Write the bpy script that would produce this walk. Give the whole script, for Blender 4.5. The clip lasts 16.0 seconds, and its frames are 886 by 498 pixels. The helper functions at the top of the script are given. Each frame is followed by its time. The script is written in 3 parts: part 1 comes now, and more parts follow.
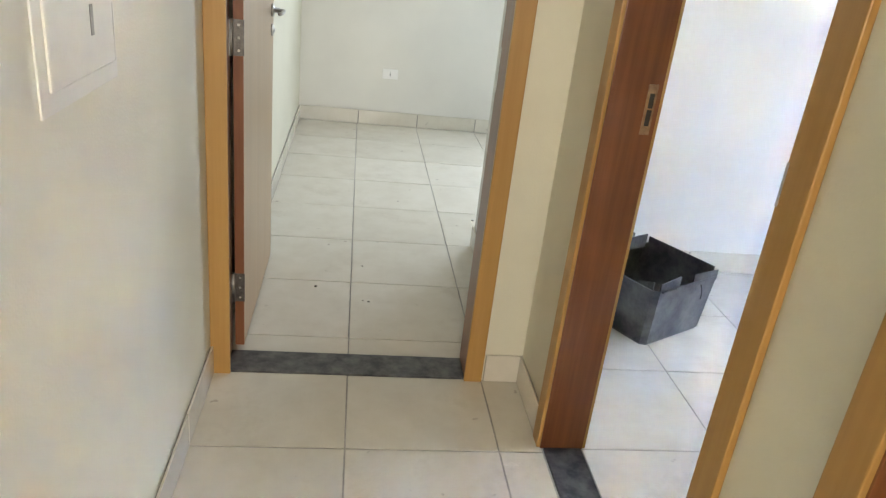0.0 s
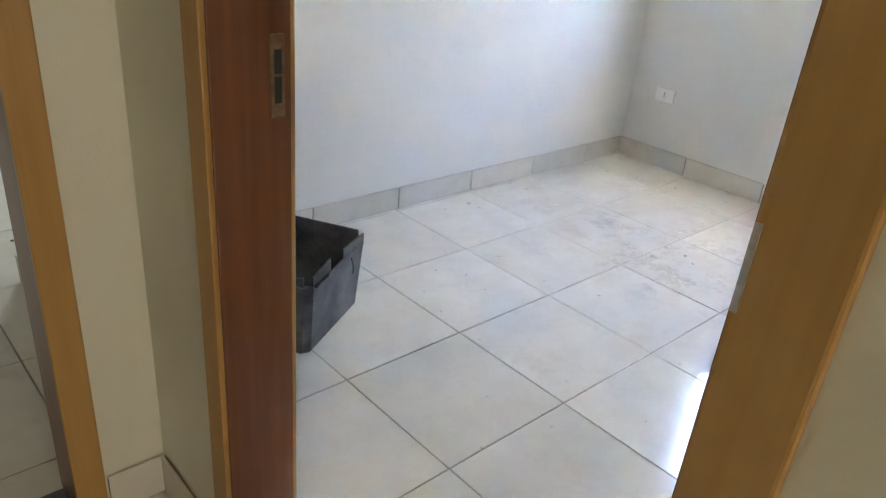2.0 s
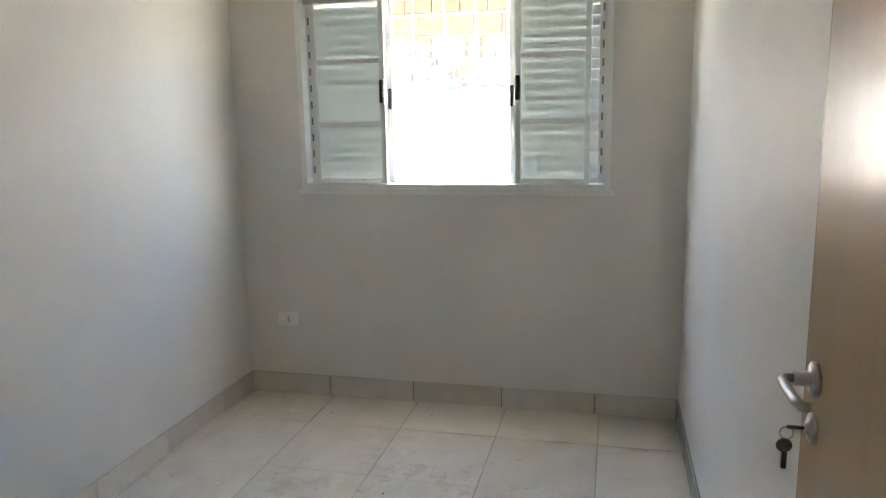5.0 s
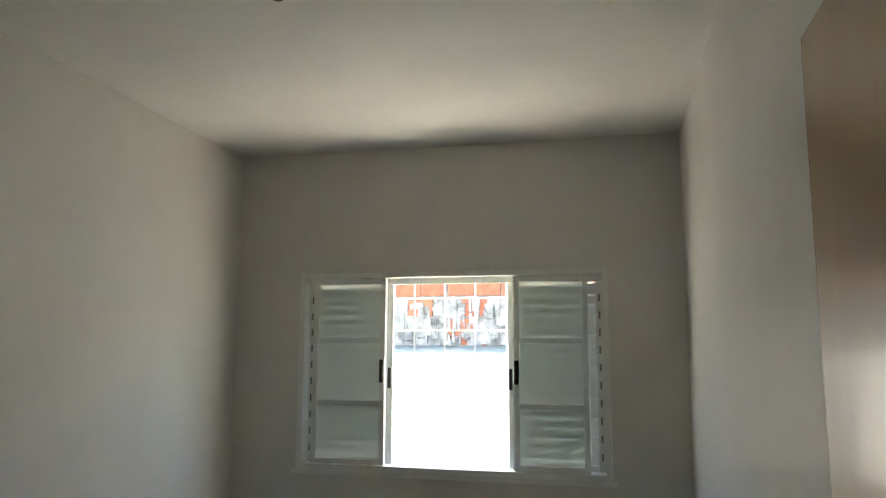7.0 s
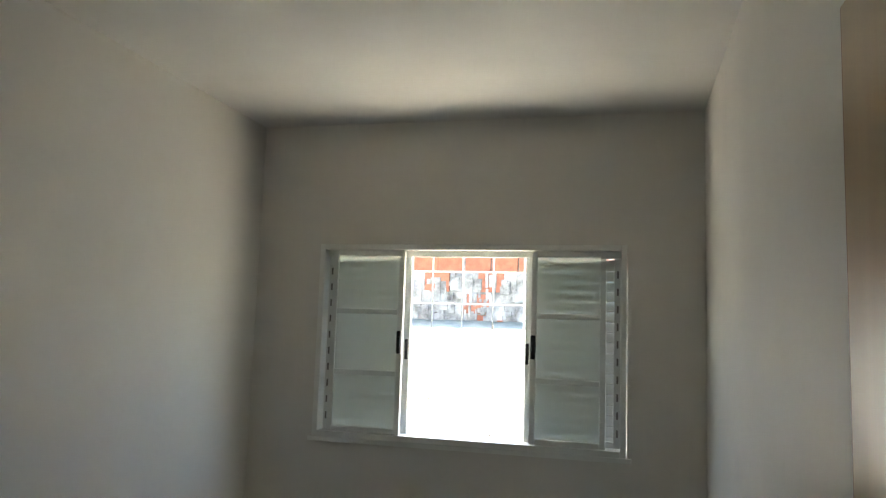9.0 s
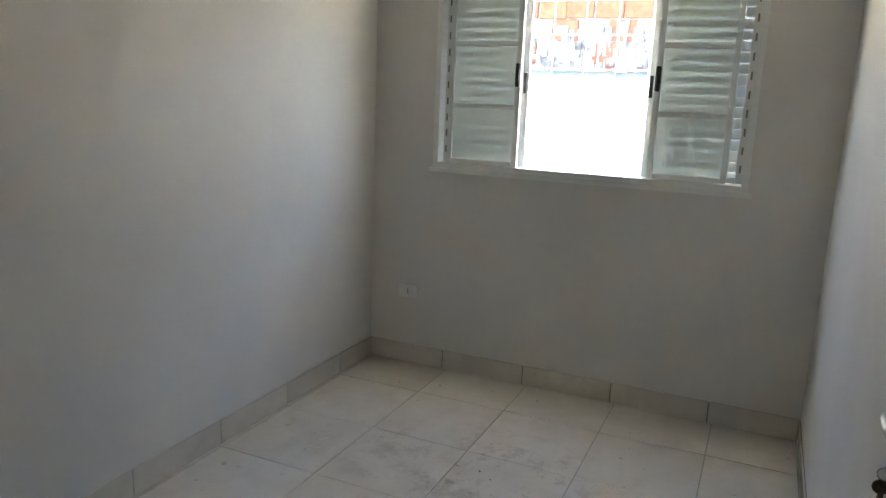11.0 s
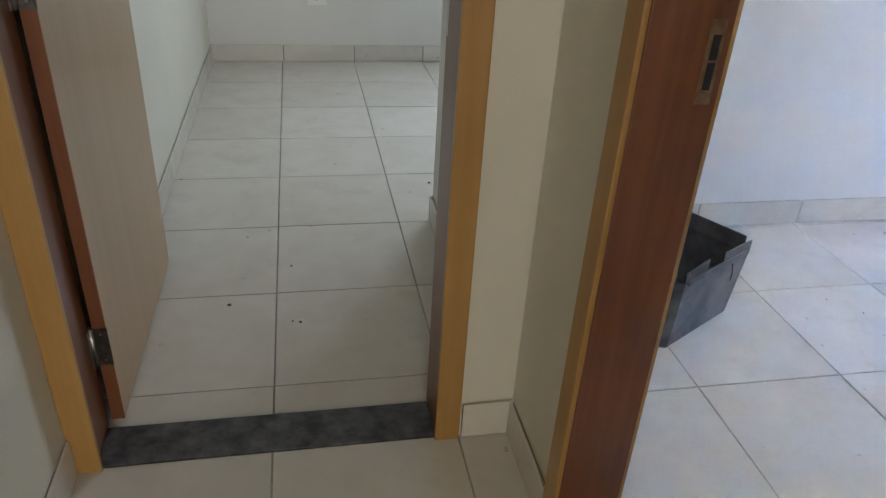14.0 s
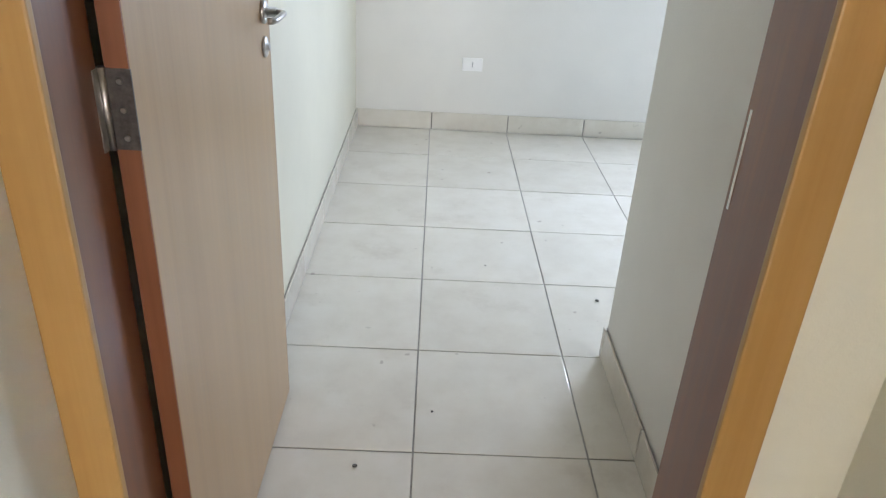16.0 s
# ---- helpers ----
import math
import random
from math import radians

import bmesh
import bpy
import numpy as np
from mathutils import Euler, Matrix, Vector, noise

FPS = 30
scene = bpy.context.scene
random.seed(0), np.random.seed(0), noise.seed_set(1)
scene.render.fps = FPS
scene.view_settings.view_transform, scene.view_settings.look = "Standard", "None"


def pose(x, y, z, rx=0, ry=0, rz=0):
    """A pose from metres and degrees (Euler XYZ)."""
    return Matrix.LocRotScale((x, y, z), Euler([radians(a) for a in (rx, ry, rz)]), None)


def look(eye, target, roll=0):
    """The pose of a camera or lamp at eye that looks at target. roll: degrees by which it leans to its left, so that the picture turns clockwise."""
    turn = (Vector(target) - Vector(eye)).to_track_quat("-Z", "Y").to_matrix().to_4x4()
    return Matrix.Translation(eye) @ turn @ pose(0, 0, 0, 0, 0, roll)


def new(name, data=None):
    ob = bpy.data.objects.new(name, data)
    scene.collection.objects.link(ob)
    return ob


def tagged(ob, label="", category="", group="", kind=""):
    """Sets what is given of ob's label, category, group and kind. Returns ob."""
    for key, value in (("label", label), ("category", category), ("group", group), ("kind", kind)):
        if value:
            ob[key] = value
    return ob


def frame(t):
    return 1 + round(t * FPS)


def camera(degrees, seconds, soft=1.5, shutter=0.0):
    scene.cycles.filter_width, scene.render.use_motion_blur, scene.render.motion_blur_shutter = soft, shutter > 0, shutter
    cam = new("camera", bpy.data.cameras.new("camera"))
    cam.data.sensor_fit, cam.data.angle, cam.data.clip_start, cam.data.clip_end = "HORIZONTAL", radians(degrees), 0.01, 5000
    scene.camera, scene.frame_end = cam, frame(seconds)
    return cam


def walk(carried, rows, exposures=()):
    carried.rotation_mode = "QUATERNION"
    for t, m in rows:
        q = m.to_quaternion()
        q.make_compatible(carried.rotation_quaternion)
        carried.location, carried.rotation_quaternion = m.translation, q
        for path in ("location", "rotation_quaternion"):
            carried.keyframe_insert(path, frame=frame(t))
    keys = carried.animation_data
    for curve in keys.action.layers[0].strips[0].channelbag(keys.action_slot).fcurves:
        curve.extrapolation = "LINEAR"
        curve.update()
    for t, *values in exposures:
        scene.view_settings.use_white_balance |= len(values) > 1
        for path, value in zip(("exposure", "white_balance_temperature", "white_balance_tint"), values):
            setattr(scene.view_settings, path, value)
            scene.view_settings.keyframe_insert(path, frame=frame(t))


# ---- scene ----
cam = camera(63.0, 16.0, soft=1.3)
PATH = [
    (0, (-0.03, -1.674, 1.361), (0.237, 0.146, 0.574), 6.6),
    (0.3, (-0.022, -1.602, 1.36), (0.359, 0.197, 0.572), 6.0),
    (0.5, (-0.029, -1.528, 1.336), (0.429, 0.253, 0.549), 6.4),
    (1, (0.042, -1.298, 1.333), (0.679, 0.407, 0.504), 3.6),
    (1.5, (0.093, -1.131, 1.315), (0.925, 0.468, 0.448), 3.1),
    (2, (0.138, -0.933, 1.294), (1.386, 0.358, 0.414), 5.5),
    (2.5, (0.17, -0.809, 1.298), (1.657, 0.165, 0.382), 2.9),
    (3, (0.277, -0.679, 1.284), (1.865, 0.052, 0.313), 1.4),
    (3.1, (0.3, -0.654, 1.281), (1.9, 0.025, 0.299), 1.2),
    (5.4, (0.386, -0.45, 1.432), (2.331, -0.047, 1.204), -1.1),
    (5.5, (0.384, -0.444, 1.44), (2.334, -0.044, 1.244), -0.8),
    (6, (0.376, -0.418, 1.597), (2.336, -0.025, 1.539), -0.8),
    (6.2, (0.384, -0.411, 1.642), (2.345, -0.016, 1.644), -0.6),
    (6.5, (0.379, -0.418, 1.661), (2.335, -0.013, 1.766), -0.5),
    (7, (0.393, -0.47, 1.642), (2.321, -0.019, 1.921), 0.3),
    (7.5, (0.384, -0.465, 1.659), (2.291, -0.008, 2.055), 0.6),
    (8, (0.385, -0.442, 1.643), (2.269, 0.015, 2.133), 1.1),
    (8.5, (0.38, -0.44, 1.64), (2.276, 0.03, 2.068), 1.3),
    (9, (0.387, -0.455, 1.622), (2.313, 0.04, 1.838), 1.9),
    (11.3, (0.377, -0.558, 1.4), (2.123, 0.29, 0.916), 1.7),
    (11.5, (0.395, -0.604, 1.384), (2.101, 0.302, 0.863), 1.9),
    (12, (0.37, -0.651, 1.365), (1.959, 0.386, 0.733), 3.0),
    (12.5, (0.307, -0.719, 1.333), (1.743, 0.475, 0.618), 2.9),
    (13, (0.234, -0.81, 1.313), (1.421, 0.581, 0.502), 3.4),
    (13.5, (0.151, -0.886, 1.311), (1.012, 0.672, 0.399), 3.3),
    (14, (0.103, -0.928, 1.288), (0.471, 0.774, 0.304), 3.5),
    (14.5, (0.025, -0.874, 1.283), (0.045, 0.865, 0.295), 3.8),
    (15, (-0.017, -0.741, 1.291), (0.054, 1.008, 0.323), 5.3),
    (15.5, (-0.016, -0.581, 1.294), (0.065, 1.166, 0.323), 4.7),
    (16, (0.01, -0.35, 1.305), (0.057, 1.434, 0.402), 3.3),
]
EXPOSURES = [
    (0, 7.33, 6700, 15), (1.0, 7.0, 6600, 15), (2.0, 6.5, 6900, 15), (2.5, 6.1, 7200, 16), (3.0, 5.85, 7500, 16), (5.3, 5.1, 7800, 11), (6.0, 4.5, 8000, 8), (6.6, 4.15, 8000, 8),
    (9.2, 4.1, 7900, 8), (11.3, 4.95, 7600, 13), (12.0, 5.25, 7400, 15), (12.5, 5.48, 7300, 17), (13.5, 5.95, 6700, 17), (14.0, 6.4, 6300, 18),
    (14.5, 6.95, 6100, 18), (15.2, 7.3, 6150, 20), (16, 7.42, 6050, 20),
]
ROWS = [(t, look(eye, at, roll)) for t, eye, at, roll in PATH]
walk(cam, ROWS, EXPOSURES)

# ---- light ----
SUN_DIR = Vector((0.05, 0.10, -0.98)).normalized()
world = bpy.data.worlds.new("sky")
scene.world = world
world.use_nodes = True
wn = world.node_tree.nodes
sky = wn.new("ShaderNodeTexSky")
sky.sky_type = "NISHITA"
sky.sun_disc = False
sky.sun_elevation = math.asin(-SUN_DIR.z)
sky.sun_rotation = math.atan2(-SUN_DIR.x, -SUN_DIR.y)
world.node_tree.links.new(sky.outputs[0], wn["Background"].inputs[0])
wn["Background"].inputs[1].default_value = 0.15
sun = new("sun", bpy.data.lights.new("sun", "SUN"))
sun.data.energy, sun.data.angle, sun.data.color = 4.5, radians(0.5), (1, 0.96, 0.9)
sun.matrix_world = look((0, 0, 12), Vector((0, 0, 12)) + SUN_DIR)


def area_light(name, eye, target, w, h, power, color):
    ob = new(name, bpy.data.lights.new(name, "AREA"))
    ob.data.shape, ob.data.size, ob.data.size_y, ob.data.energy, ob.data.color = "RECTANGLE", w, h, power, color
    ob.matrix_world = look(eye, target)


# daylight of the other bedroom's window, then an added fill lamp for the hall
area_light("window_light_bedroom", (2.05, 3.86, 1.55), (2.05, 0, 1.35), 0.9, 0.86, 0.52, (0.70, 0.85, 1.0))
# invented source in the unseen living room, brightening the hall's walls
area_light("hall_fill_light", (0.42, -5.12, 1.5), (0.42, 0, 1.3), 1.6, 1.1, 0.72, (1.0, 0.96, 0.86))

# ---- materials ----


def material(name, color, rough=0.5, metal=0.0):
    m = bpy.data.materials.new(name)
    m.use_nodes = True
    b = m.node_tree.nodes["Principled BSDF"]
    b.inputs["Base Color"].default_value = (*color, 1)
    b.inputs["Roughness"].default_value = rough
    b.inputs["Metallic"].default_value = metal
    return m, m.node_tree, b


def node(tree, kind, **values):
    n = tree.nodes.new(kind)
    for key, value in values.items():
        n.inputs[key].default_value = value
    return n


def coords(tree, stretch=(1, 1, 1), space="Object"):
    m = node(tree, "ShaderNodeMapping", Scale=stretch)
    if space == "World":
        tree.links.new(tree.nodes.new("ShaderNodeNewGeometry").outputs["Position"], m.inputs[0])
    else:
        tree.links.new(tree.nodes.new("ShaderNodeTexCoord").outputs[space], m.inputs[0])
    return m.outputs[0]


def ramp(tree, fac, stops):
    r = tree.nodes.new("ShaderNodeValToRGB")
    e = r.color_ramp.elements
    while len(e) < len(stops):
        e.new(0.5)
    for el, (at, c) in zip(e, stops):
        el.position, el.color = at, (*c, 1)
    tree.links.new(fac, r.inputs[0])
    return r.outputs[0]


def noisy(tree, vec, scale, detail=4.0, rough=0.55):
    n = node(tree, "ShaderNodeTexNoise", Scale=scale, Detail=detail, Roughness=rough)
    tree.links.new(vec, n.inputs["Vector"])
    return n.outputs["Fac"]


def mix(tree, fac, a, b, how="MIX"):
    m = tree.nodes.new("ShaderNodeMix")
    m.data_type, m.blend_type = "RGBA", how
    for value, k in ((fac, 0), (a, 6), (b, 7)):
        if isinstance(value, (int, float)):
            m.inputs[k].default_value = value
        elif isinstance(value, tuple):
            m.inputs[k].default_value = (*value, 1)
        else:
            tree.links.new(value, m.inputs[k])
    return m.outputs[2]


def bump(tree, b, height, strength, distance=0.002):
    n = node(tree, "ShaderNodeBump", Strength=strength, Distance=distance)
    tree.links.new(height, n.inputs["Height"])
    tree.links.new(n.outputs[0], b.inputs["Normal"])


def math_node(tree, op, a, b):
    m = tree.nodes.new("ShaderNodeMath")
    m.operation, m.use_clamp = op, True
    for value, k in ((a, 0), (b, 1)):
        if isinstance(value, (int, float)):
            m.inputs[k].default_value = value
        else:
            tree.links.new(value, m.inputs[k])
    return m.outputs[0]


def paint(name, color, rough=0.6):
    """Rolled wall paint over plaster: faint clouds, roller grain and long trowel waves."""
    m, t, b = material(name, color, rough)
    v = coords(t, space="World")
    dark = tuple(c * 0.93 for c in color)
    t.links.new(ramp(t, noisy(t, v, 1.7, 5), ((0.35, dark), (0.65, color))), b.inputs["Base Color"])
    h = math_node(t, "ADD", math_node(t, "MULTIPLY", noisy(t, v, 160, 2), 0.25), math_node(t, "MULTIPLY", noisy(t, v, 5, 3), 0.7))
    bump(t, b, h, 0.55, 0.004)
    return m


def ceramic(name, stained):
    """Glazed cream floor tile with faint clouding, a tone of its own for each tile, and building dirt."""
    m, t, b = material(name, (0.7, 0.66, 0.57), 0.12)
    v = coords(t, space="World")
    base = ramp(t, noisy(t, v, 6.5, 7, 0.62), ((0.3, (0.655, 0.61, 0.525)), (0.52, (0.70, 0.66, 0.575)), (0.75, (0.735, 0.70, 0.625))))
    info = t.nodes.new("ShaderNodeObjectInfo")
    tone = ramp(t, info.outputs["Random"], ((0.0, (0.92, 0.915, 0.90)), (1.0, (1.0, 1.0, 1.0))))
    base = mix(t, 1.0, base, tone, "MULTIPLY")
    grime = ramp(t, noisy(t, v, 3.1, 6, 0.7), ((0.56, (0, 0, 0)), (0.75, (1, 1, 1))))
    base = mix(t, math_node(t, "MULTIPLY", grime, 0.45), base, (0.46, 0.40, 0.32))
    specks = ramp(t, noisy(t, v, 21, 2, 0.4), ((0.73, (0, 0, 0)), (0.77, (1, 1, 1))))
    base = mix(t, math_node(t, "MULTIPLY", specks, 0.45), base, (0.25, 0.21, 0.17))
    dust = math_node(t, "MULTIPLY", grime, 0.18)
    if stained:
        away = node(t, "ShaderNodeVectorMath")
        away.operation = "DISTANCE"
        away.inputs[1].default_value = (2.78, 0.22, 0.0)
        t.links.new(coords(t, (1, 0.75, 1), "World"), away.inputs[0])
        near = ramp(t, away.outputs["Value"], ((0.15, (1, 1, 1)), (0.50, (0, 0, 0))))
        blot = ramp(t, noisy(t, v, 5.5, 9, 0.72), ((0.52, (0, 0, 0)), (0.62, (1, 1, 1))))
        smear = math_node(t, "MULTIPLY", near, blot)
        base = mix(t, math_node(t, "MULTIPLY", smear, 0.72), base, (0.23, 0.19, 0.145))
        dust = math_node(t, "ADD", dust, math_node(t, "MULTIPLY", smear, 0.4))
    t.links.new(base, b.inputs["Base Color"])
    b.inputs["Specular IOR Level"].default_value = 0.42
    wiped = ramp(t, noisy(t, v, 7, 7, 0.62), ((0.46, (0, 0, 0)), (0.66, (1, 1, 1))))
    dust = math_node(t, "ADD", dust, math_node(t, "MULTIPLY", wiped, 0.13))
    t.links.new(math_node(t, "ADD", dust, math_node(t, "ADD", 0.015, math_node(t, "MULTIPLY", noisy(t, v, 13, 7, 0.7), 0.10))), b.inputs["Roughness"])
    bump(t, b, noisy(t, v, 9, 5, 0.6), 0.13, 0.002)
    return m


def timber(name, light, dark, rough, along="z", grain=1.0, gloss=0.0):
    """Veneer or solid wood with long streaks along one axis and fine pores."""
    m, t, b = material(name, light, rough)
    s = {"z": (1, 1, 0.035), "x": (0.035, 1, 1), "y": (1, 0.035, 1)}[along]
    v = coords(t, s, "World")
    streak = noisy(t, v, 55 * grain, 6, 0.6)
    broad = noisy(t, v, 11 * grain, 3, 0.5)
    c = mix(t, 0.5, ramp(t, streak, ((0.34, dark), (0.66, light))), ramp(t, broad, ((0.35, dark), (0.65, light))))
    t.links.new(c, b.inputs["Base Color"])
    t.links.new(math_node(t, "ADD", rough - 0.08, math_node(t, "MULTIPLY", streak, 0.18)), b.inputs["Roughness"])
    b.inputs["Coat Weight"].default_value = gloss
    b.inputs["Coat Roughness"].default_value = 0.13
    bump(t, b, streak, 0.2, 0.0008)
    return m


def speckled(name, low, high, scale, rough, metal=0.0, strength=0.25, detail=5):
    m, t, b = material(name, low, rough, metal)
    v = coords(t, space="World")
    n = noisy(t, v, scale, detail, 0.65)
    t.links.new(ramp(t, n, ((0.36, low), (0.66, high))), b.inputs["Base Color"])
    t.links.new(math_node(t, "ADD", rough - 0.06, math_node(t, "MULTIPLY", noisy(t, v, scale * 0.3, 3), 0.14)), b.inputs["Roughness"])
    bump(t, b, n, strength, 0.002)
    return m


WALL = paint("cream_wall_paint", (0.745, 0.715, 0.585), 0.55)
WHITE_WALL = paint("off_white_bedroom_paint", (0.775, 0.755, 0.70), 0.5)
CEILING = paint("white_ceiling_paint", (0.80, 0.79, 0.75), 0.7)
TILE = ceramic("cream_ceramic", False)
TILE_STAINED = ceramic("cream_ceramic_stained", True)
GROUT = speckled("grey_grout", (0.31, 0.295, 0.27), (0.43, 0.41, 0.37), 40, 0.85)
JOINT = speckled("dark_open_joint", (0.20, 0.19, 0.165), (0.32, 0.30, 0.27), 40, 0.9)
GRANITE = speckled("black_granite", (0.016, 0.016, 0.019), (0.12, 0.115, 0.11), 17, 0.38, detail=9)
CASING = timber("honey_varnished_wood", (0.48, 0.28, 0.085), (0.38, 0.20, 0.05), 0.42, gloss=0.15)
JAMB = timber("red_brown_wood", (0.25, 0.092, 0.031), (0.145, 0.049, 0.018), 0.36, gloss=0.2)
LEAF = timber("beige_wood_veneer", (0.52, 0.35, 0.19), (0.44, 0.285, 0.145), 0.34, grain=1.6, gloss=0.28)
EDGE = timber("red_brown_edge_band", (0.26, 0.10, 0.04), (0.19, 0.065, 0.025), 0.45)
STEEL = speckled("brushed_steel", (0.42, 0.41, 0.39), (0.55, 0.54, 0.52), 60, 0.34, 1.0, 0.05)
BRONZE_TONED = speckled("bronze_toned_plate", (0.20, 0.12, 0.07), (0.32, 0.21, 0.13), 50, 0.4, 0.7, 0.08)
DARK_METAL = speckled("dark_metal", (0.10, 0.095, 0.09), (0.18, 0.17, 0.16), 60, 0.4, 1.0, 0.05)
WHITE_METAL = speckled("white_painted_steel", (0.80, 0.81, 0.77), (0.86, 0.87, 0.83), 9, 0.4, 0.0, 0.1)
PLASTIC = speckled("white_plastic", (0.84, 0.83, 0.80), (0.90, 0.89, 0.87), 7, 0.35, 0.0, 0.03)
CREAM_PLASTIC = speckled("cream_plastic", (0.73, 0.71, 0.63), (0.77, 0.75, 0.67), 7, 0.5, 0.0, 0.03)
BLACK = speckled("black_plastic", (0.012, 0.012, 0.012), (0.02, 0.02, 0.02), 20, 0.4, 0.0, 0.05)
DUSTY = speckled("dusty_black_plastic", (0.030, 0.029, 0.030), (0.17, 0.16, 0.145), 7, 0.5, 0.0, 0.2, 9)
RESIDUE = speckled("dried_mortar_residue", (0.09, 0.085, 0.07), (0.36, 0.33, 0.26), 14, 0.9, 0.0, 0.8, 8)
DARK_CHIP = speckled("dark_mortar_crumb", (0.06, 0.055, 0.05), (0.16, 0.15, 0.13), 120, 0.95, 0.0, 0.4)
BRICK = speckled("red_clay_brick", (0.19, 0.060, 0.034), (0.29, 0.10, 0.056), 14, 0.9, 0.0, 0.5)
MORTAR = speckled("smeared_cement_mortar", (0.10, 0.096, 0.092), (0.34, 0.33, 0.315), 9, 0.95, 0.0, 0.8, 8)
PLASTER = paint("white_boundary_paint", (0.82, 0.82, 0.80), 0.8)
PALE_CEMENT = speckled("pale_cement", (0.60, 0.59, 0.56), (0.70, 0.69, 0.66), 4, 0.9, 0.0, 0.4)
FIBRE = speckled("pale_teal_sheet", (0.22, 0.28, 0.28), (0.34, 0.40, 0.395), 9, 0.85, 0.0, 0.3)
EARTH = speckled("pale_earth", (0.33, 0.27, 0.20), (0.45, 0.38, 0.29), 3, 0.95, 0.0, 0.6)
GLASS, _t, _b = material("window_glass", (0.83, 0.865, 0.775), 0.40)
_b.inputs["Transmission Weight"].default_value = 1.0
_b.inputs["IOR"].default_value = 1.45

# ---- building helpers ----


def box_into(bm, x0, y0, z0, x1, y1, z1, bevel=0.0):
    verts = [bm.verts.new((x, y, z)) for x in (x0, x1) for y in (y0, y1) for z in (z0, z1)]
    faces = [bm.faces.new([verts[i] for i in f]) for f in
             ((0, 1, 3, 2), (4, 6, 7, 5), (0, 4, 5, 1), (2, 3, 7, 6), (0, 2, 6, 4), (1, 5, 7, 3))]
    if bevel:
        edges = {e for f in faces for e in f.edges}
        bmesh.ops.bevel(bm, geom=list(edges), offset=bevel, segments=2, affect="EDGES", profile=0.6)
    return bm


def box(x0, y0, z0, x1, y1, z1, bevel=0.0):
    return box_into(bmesh.new(), min(x0, x1), min(y0, y1), min(z0, z1), max(x0, x1), max(y0, y1), max(z0, z1), bevel)


def lathe(profile, segments=32):
    """A solid of revolution about z from (radius, z) pairs."""
    bm = bmesh.new()
    rings = []
    for r, z in profile:
        rings.append([bm.verts.new((max(r, 1e-4) * math.cos(a), max(r, 1e-4) * math.sin(a), z))
                      for a in (2 * math.pi * k / segments for k in range(segments))])
    for a, b in zip(rings, rings[1:]):
        for k in range(segments):
            bm.faces.new((a[k], a[(k + 1) % segments], b[(k + 1) % segments], b[k])).smooth = True
    bm.faces.new(rings[0][::-1])
    bm.faces.new(rings[-1])
    return bm


def tube(points, radius, segments=12):
    """A round bar through the given points."""
    bm = bmesh.new()
    pts = [Vector(p) for p in points]
    rings = []
    for i, p in enumerate(pts):
        d = (pts[min(i + 1, len(pts) - 1)] - pts[max(i - 1, 0)]).normalized()
        q = d.to_track_quat("Z", "Y")
        rings.append([bm.verts.new(p + q @ Vector((radius * math.cos(a), radius * math.sin(a), 0)))
                      for a in (2 * math.pi * k / segments for k in range(segments))])
    for a, b in zip(rings, rings[1:]):
        for k in range(segments):
            bm.faces.new((a[k], a[(k + 1) % segments], b[(k + 1) % segments], b[k])).smooth = True
    bm.faces.new(rings[0][::-1])
    bm.faces.new(rings[-1])
    return bm


def turned(bm, m):
    bmesh.ops.transform(bm, matrix=m, verts=bm.verts)
    return bm


def mesh_of(name, bm, mat):
    bmesh.ops.recalc_face_normals(bm, faces=bm.faces)
    me = bpy.data.meshes.new(name)
    bm.to_mesh(me)
    bm.free()
    me.materials.append(mat)
    return me


def part(name, bm, mat, parent, label=""):
    ob = new(name, mesh_of(name, bm, mat))
    ob.parent = parent
    ob.matrix_parent_inverse = parent.matrix_world.inverted() if parent.parent else parent.matrix_basis.inverted()
    return tagged(ob, label)


def thing(name, label, category, at=(0, 0, 0), group="", kind=""):
    ob = new(name)
    ob.matrix_basis = Matrix.Translation(at)
    ob.empty_display_size = 0.1
    return tagged(ob, label, category, group, kind)


def structure(name, bm, mat, label, category):
    return tagged(new(name, mesh_of(name, bm, mat)), label, category, "", "structure")


def wall(name, axis, a0, a1, c0, c1, mat, label, openings=(), z0=-0.1, z1=2.72):
    """A wall along x or y from a0 to a1, between c0 and c1 across, pierced by openings (b0, b1, bottom, top)."""
    bm = bmesh.new()

    def slab(p, q, lo, hi):
        if q - p > 1e-4 and hi - lo > 1e-4:
            if axis == "x":
                box_into(bm, p, c0, lo, q, c1, hi)
            else:
                box_into(bm, c0, p, lo, c1, q, hi)
    at = a0
    for b0, b1, lo, hi in sorted(openings):
        slab(at, b0, z0, z1)
        slab(b0, b1, z0, lo)
        slab(b0, b1, hi, z1)
        at = b1
    slab(at, a1, z0, z1)
    return structure(name, bm, mat, label, "wall")


# ---- plan (metres) ----
HX0, HX1 = -0.437, 0.582        # hall, side walls
RX = 0.704                      # bedroom face of the hall's door wall
AY0, AY1 = 0.372, 0.512         # wall with the door at the hall's end
BX, BY0, BY1 = 3.754, -0.790, 1.390   # window wall and side walls of the small bedroom
CY = 1.530                      # other face of the wall between the bedrooms
AFAR = 3.805                    # far wall of the other bedroom
OUT = 3.894                     # outer face of the window wall
H = 2.637                       # ceiling
DOOR_H = 2.10
A0, A1 = -0.393, 0.395          # clear opening of door A, along x
B0, B1 = -0.760, 0.020          # clear opening of door B, along y
C0, C1 = -1.830, -1.085         # clear opening of door C, along y
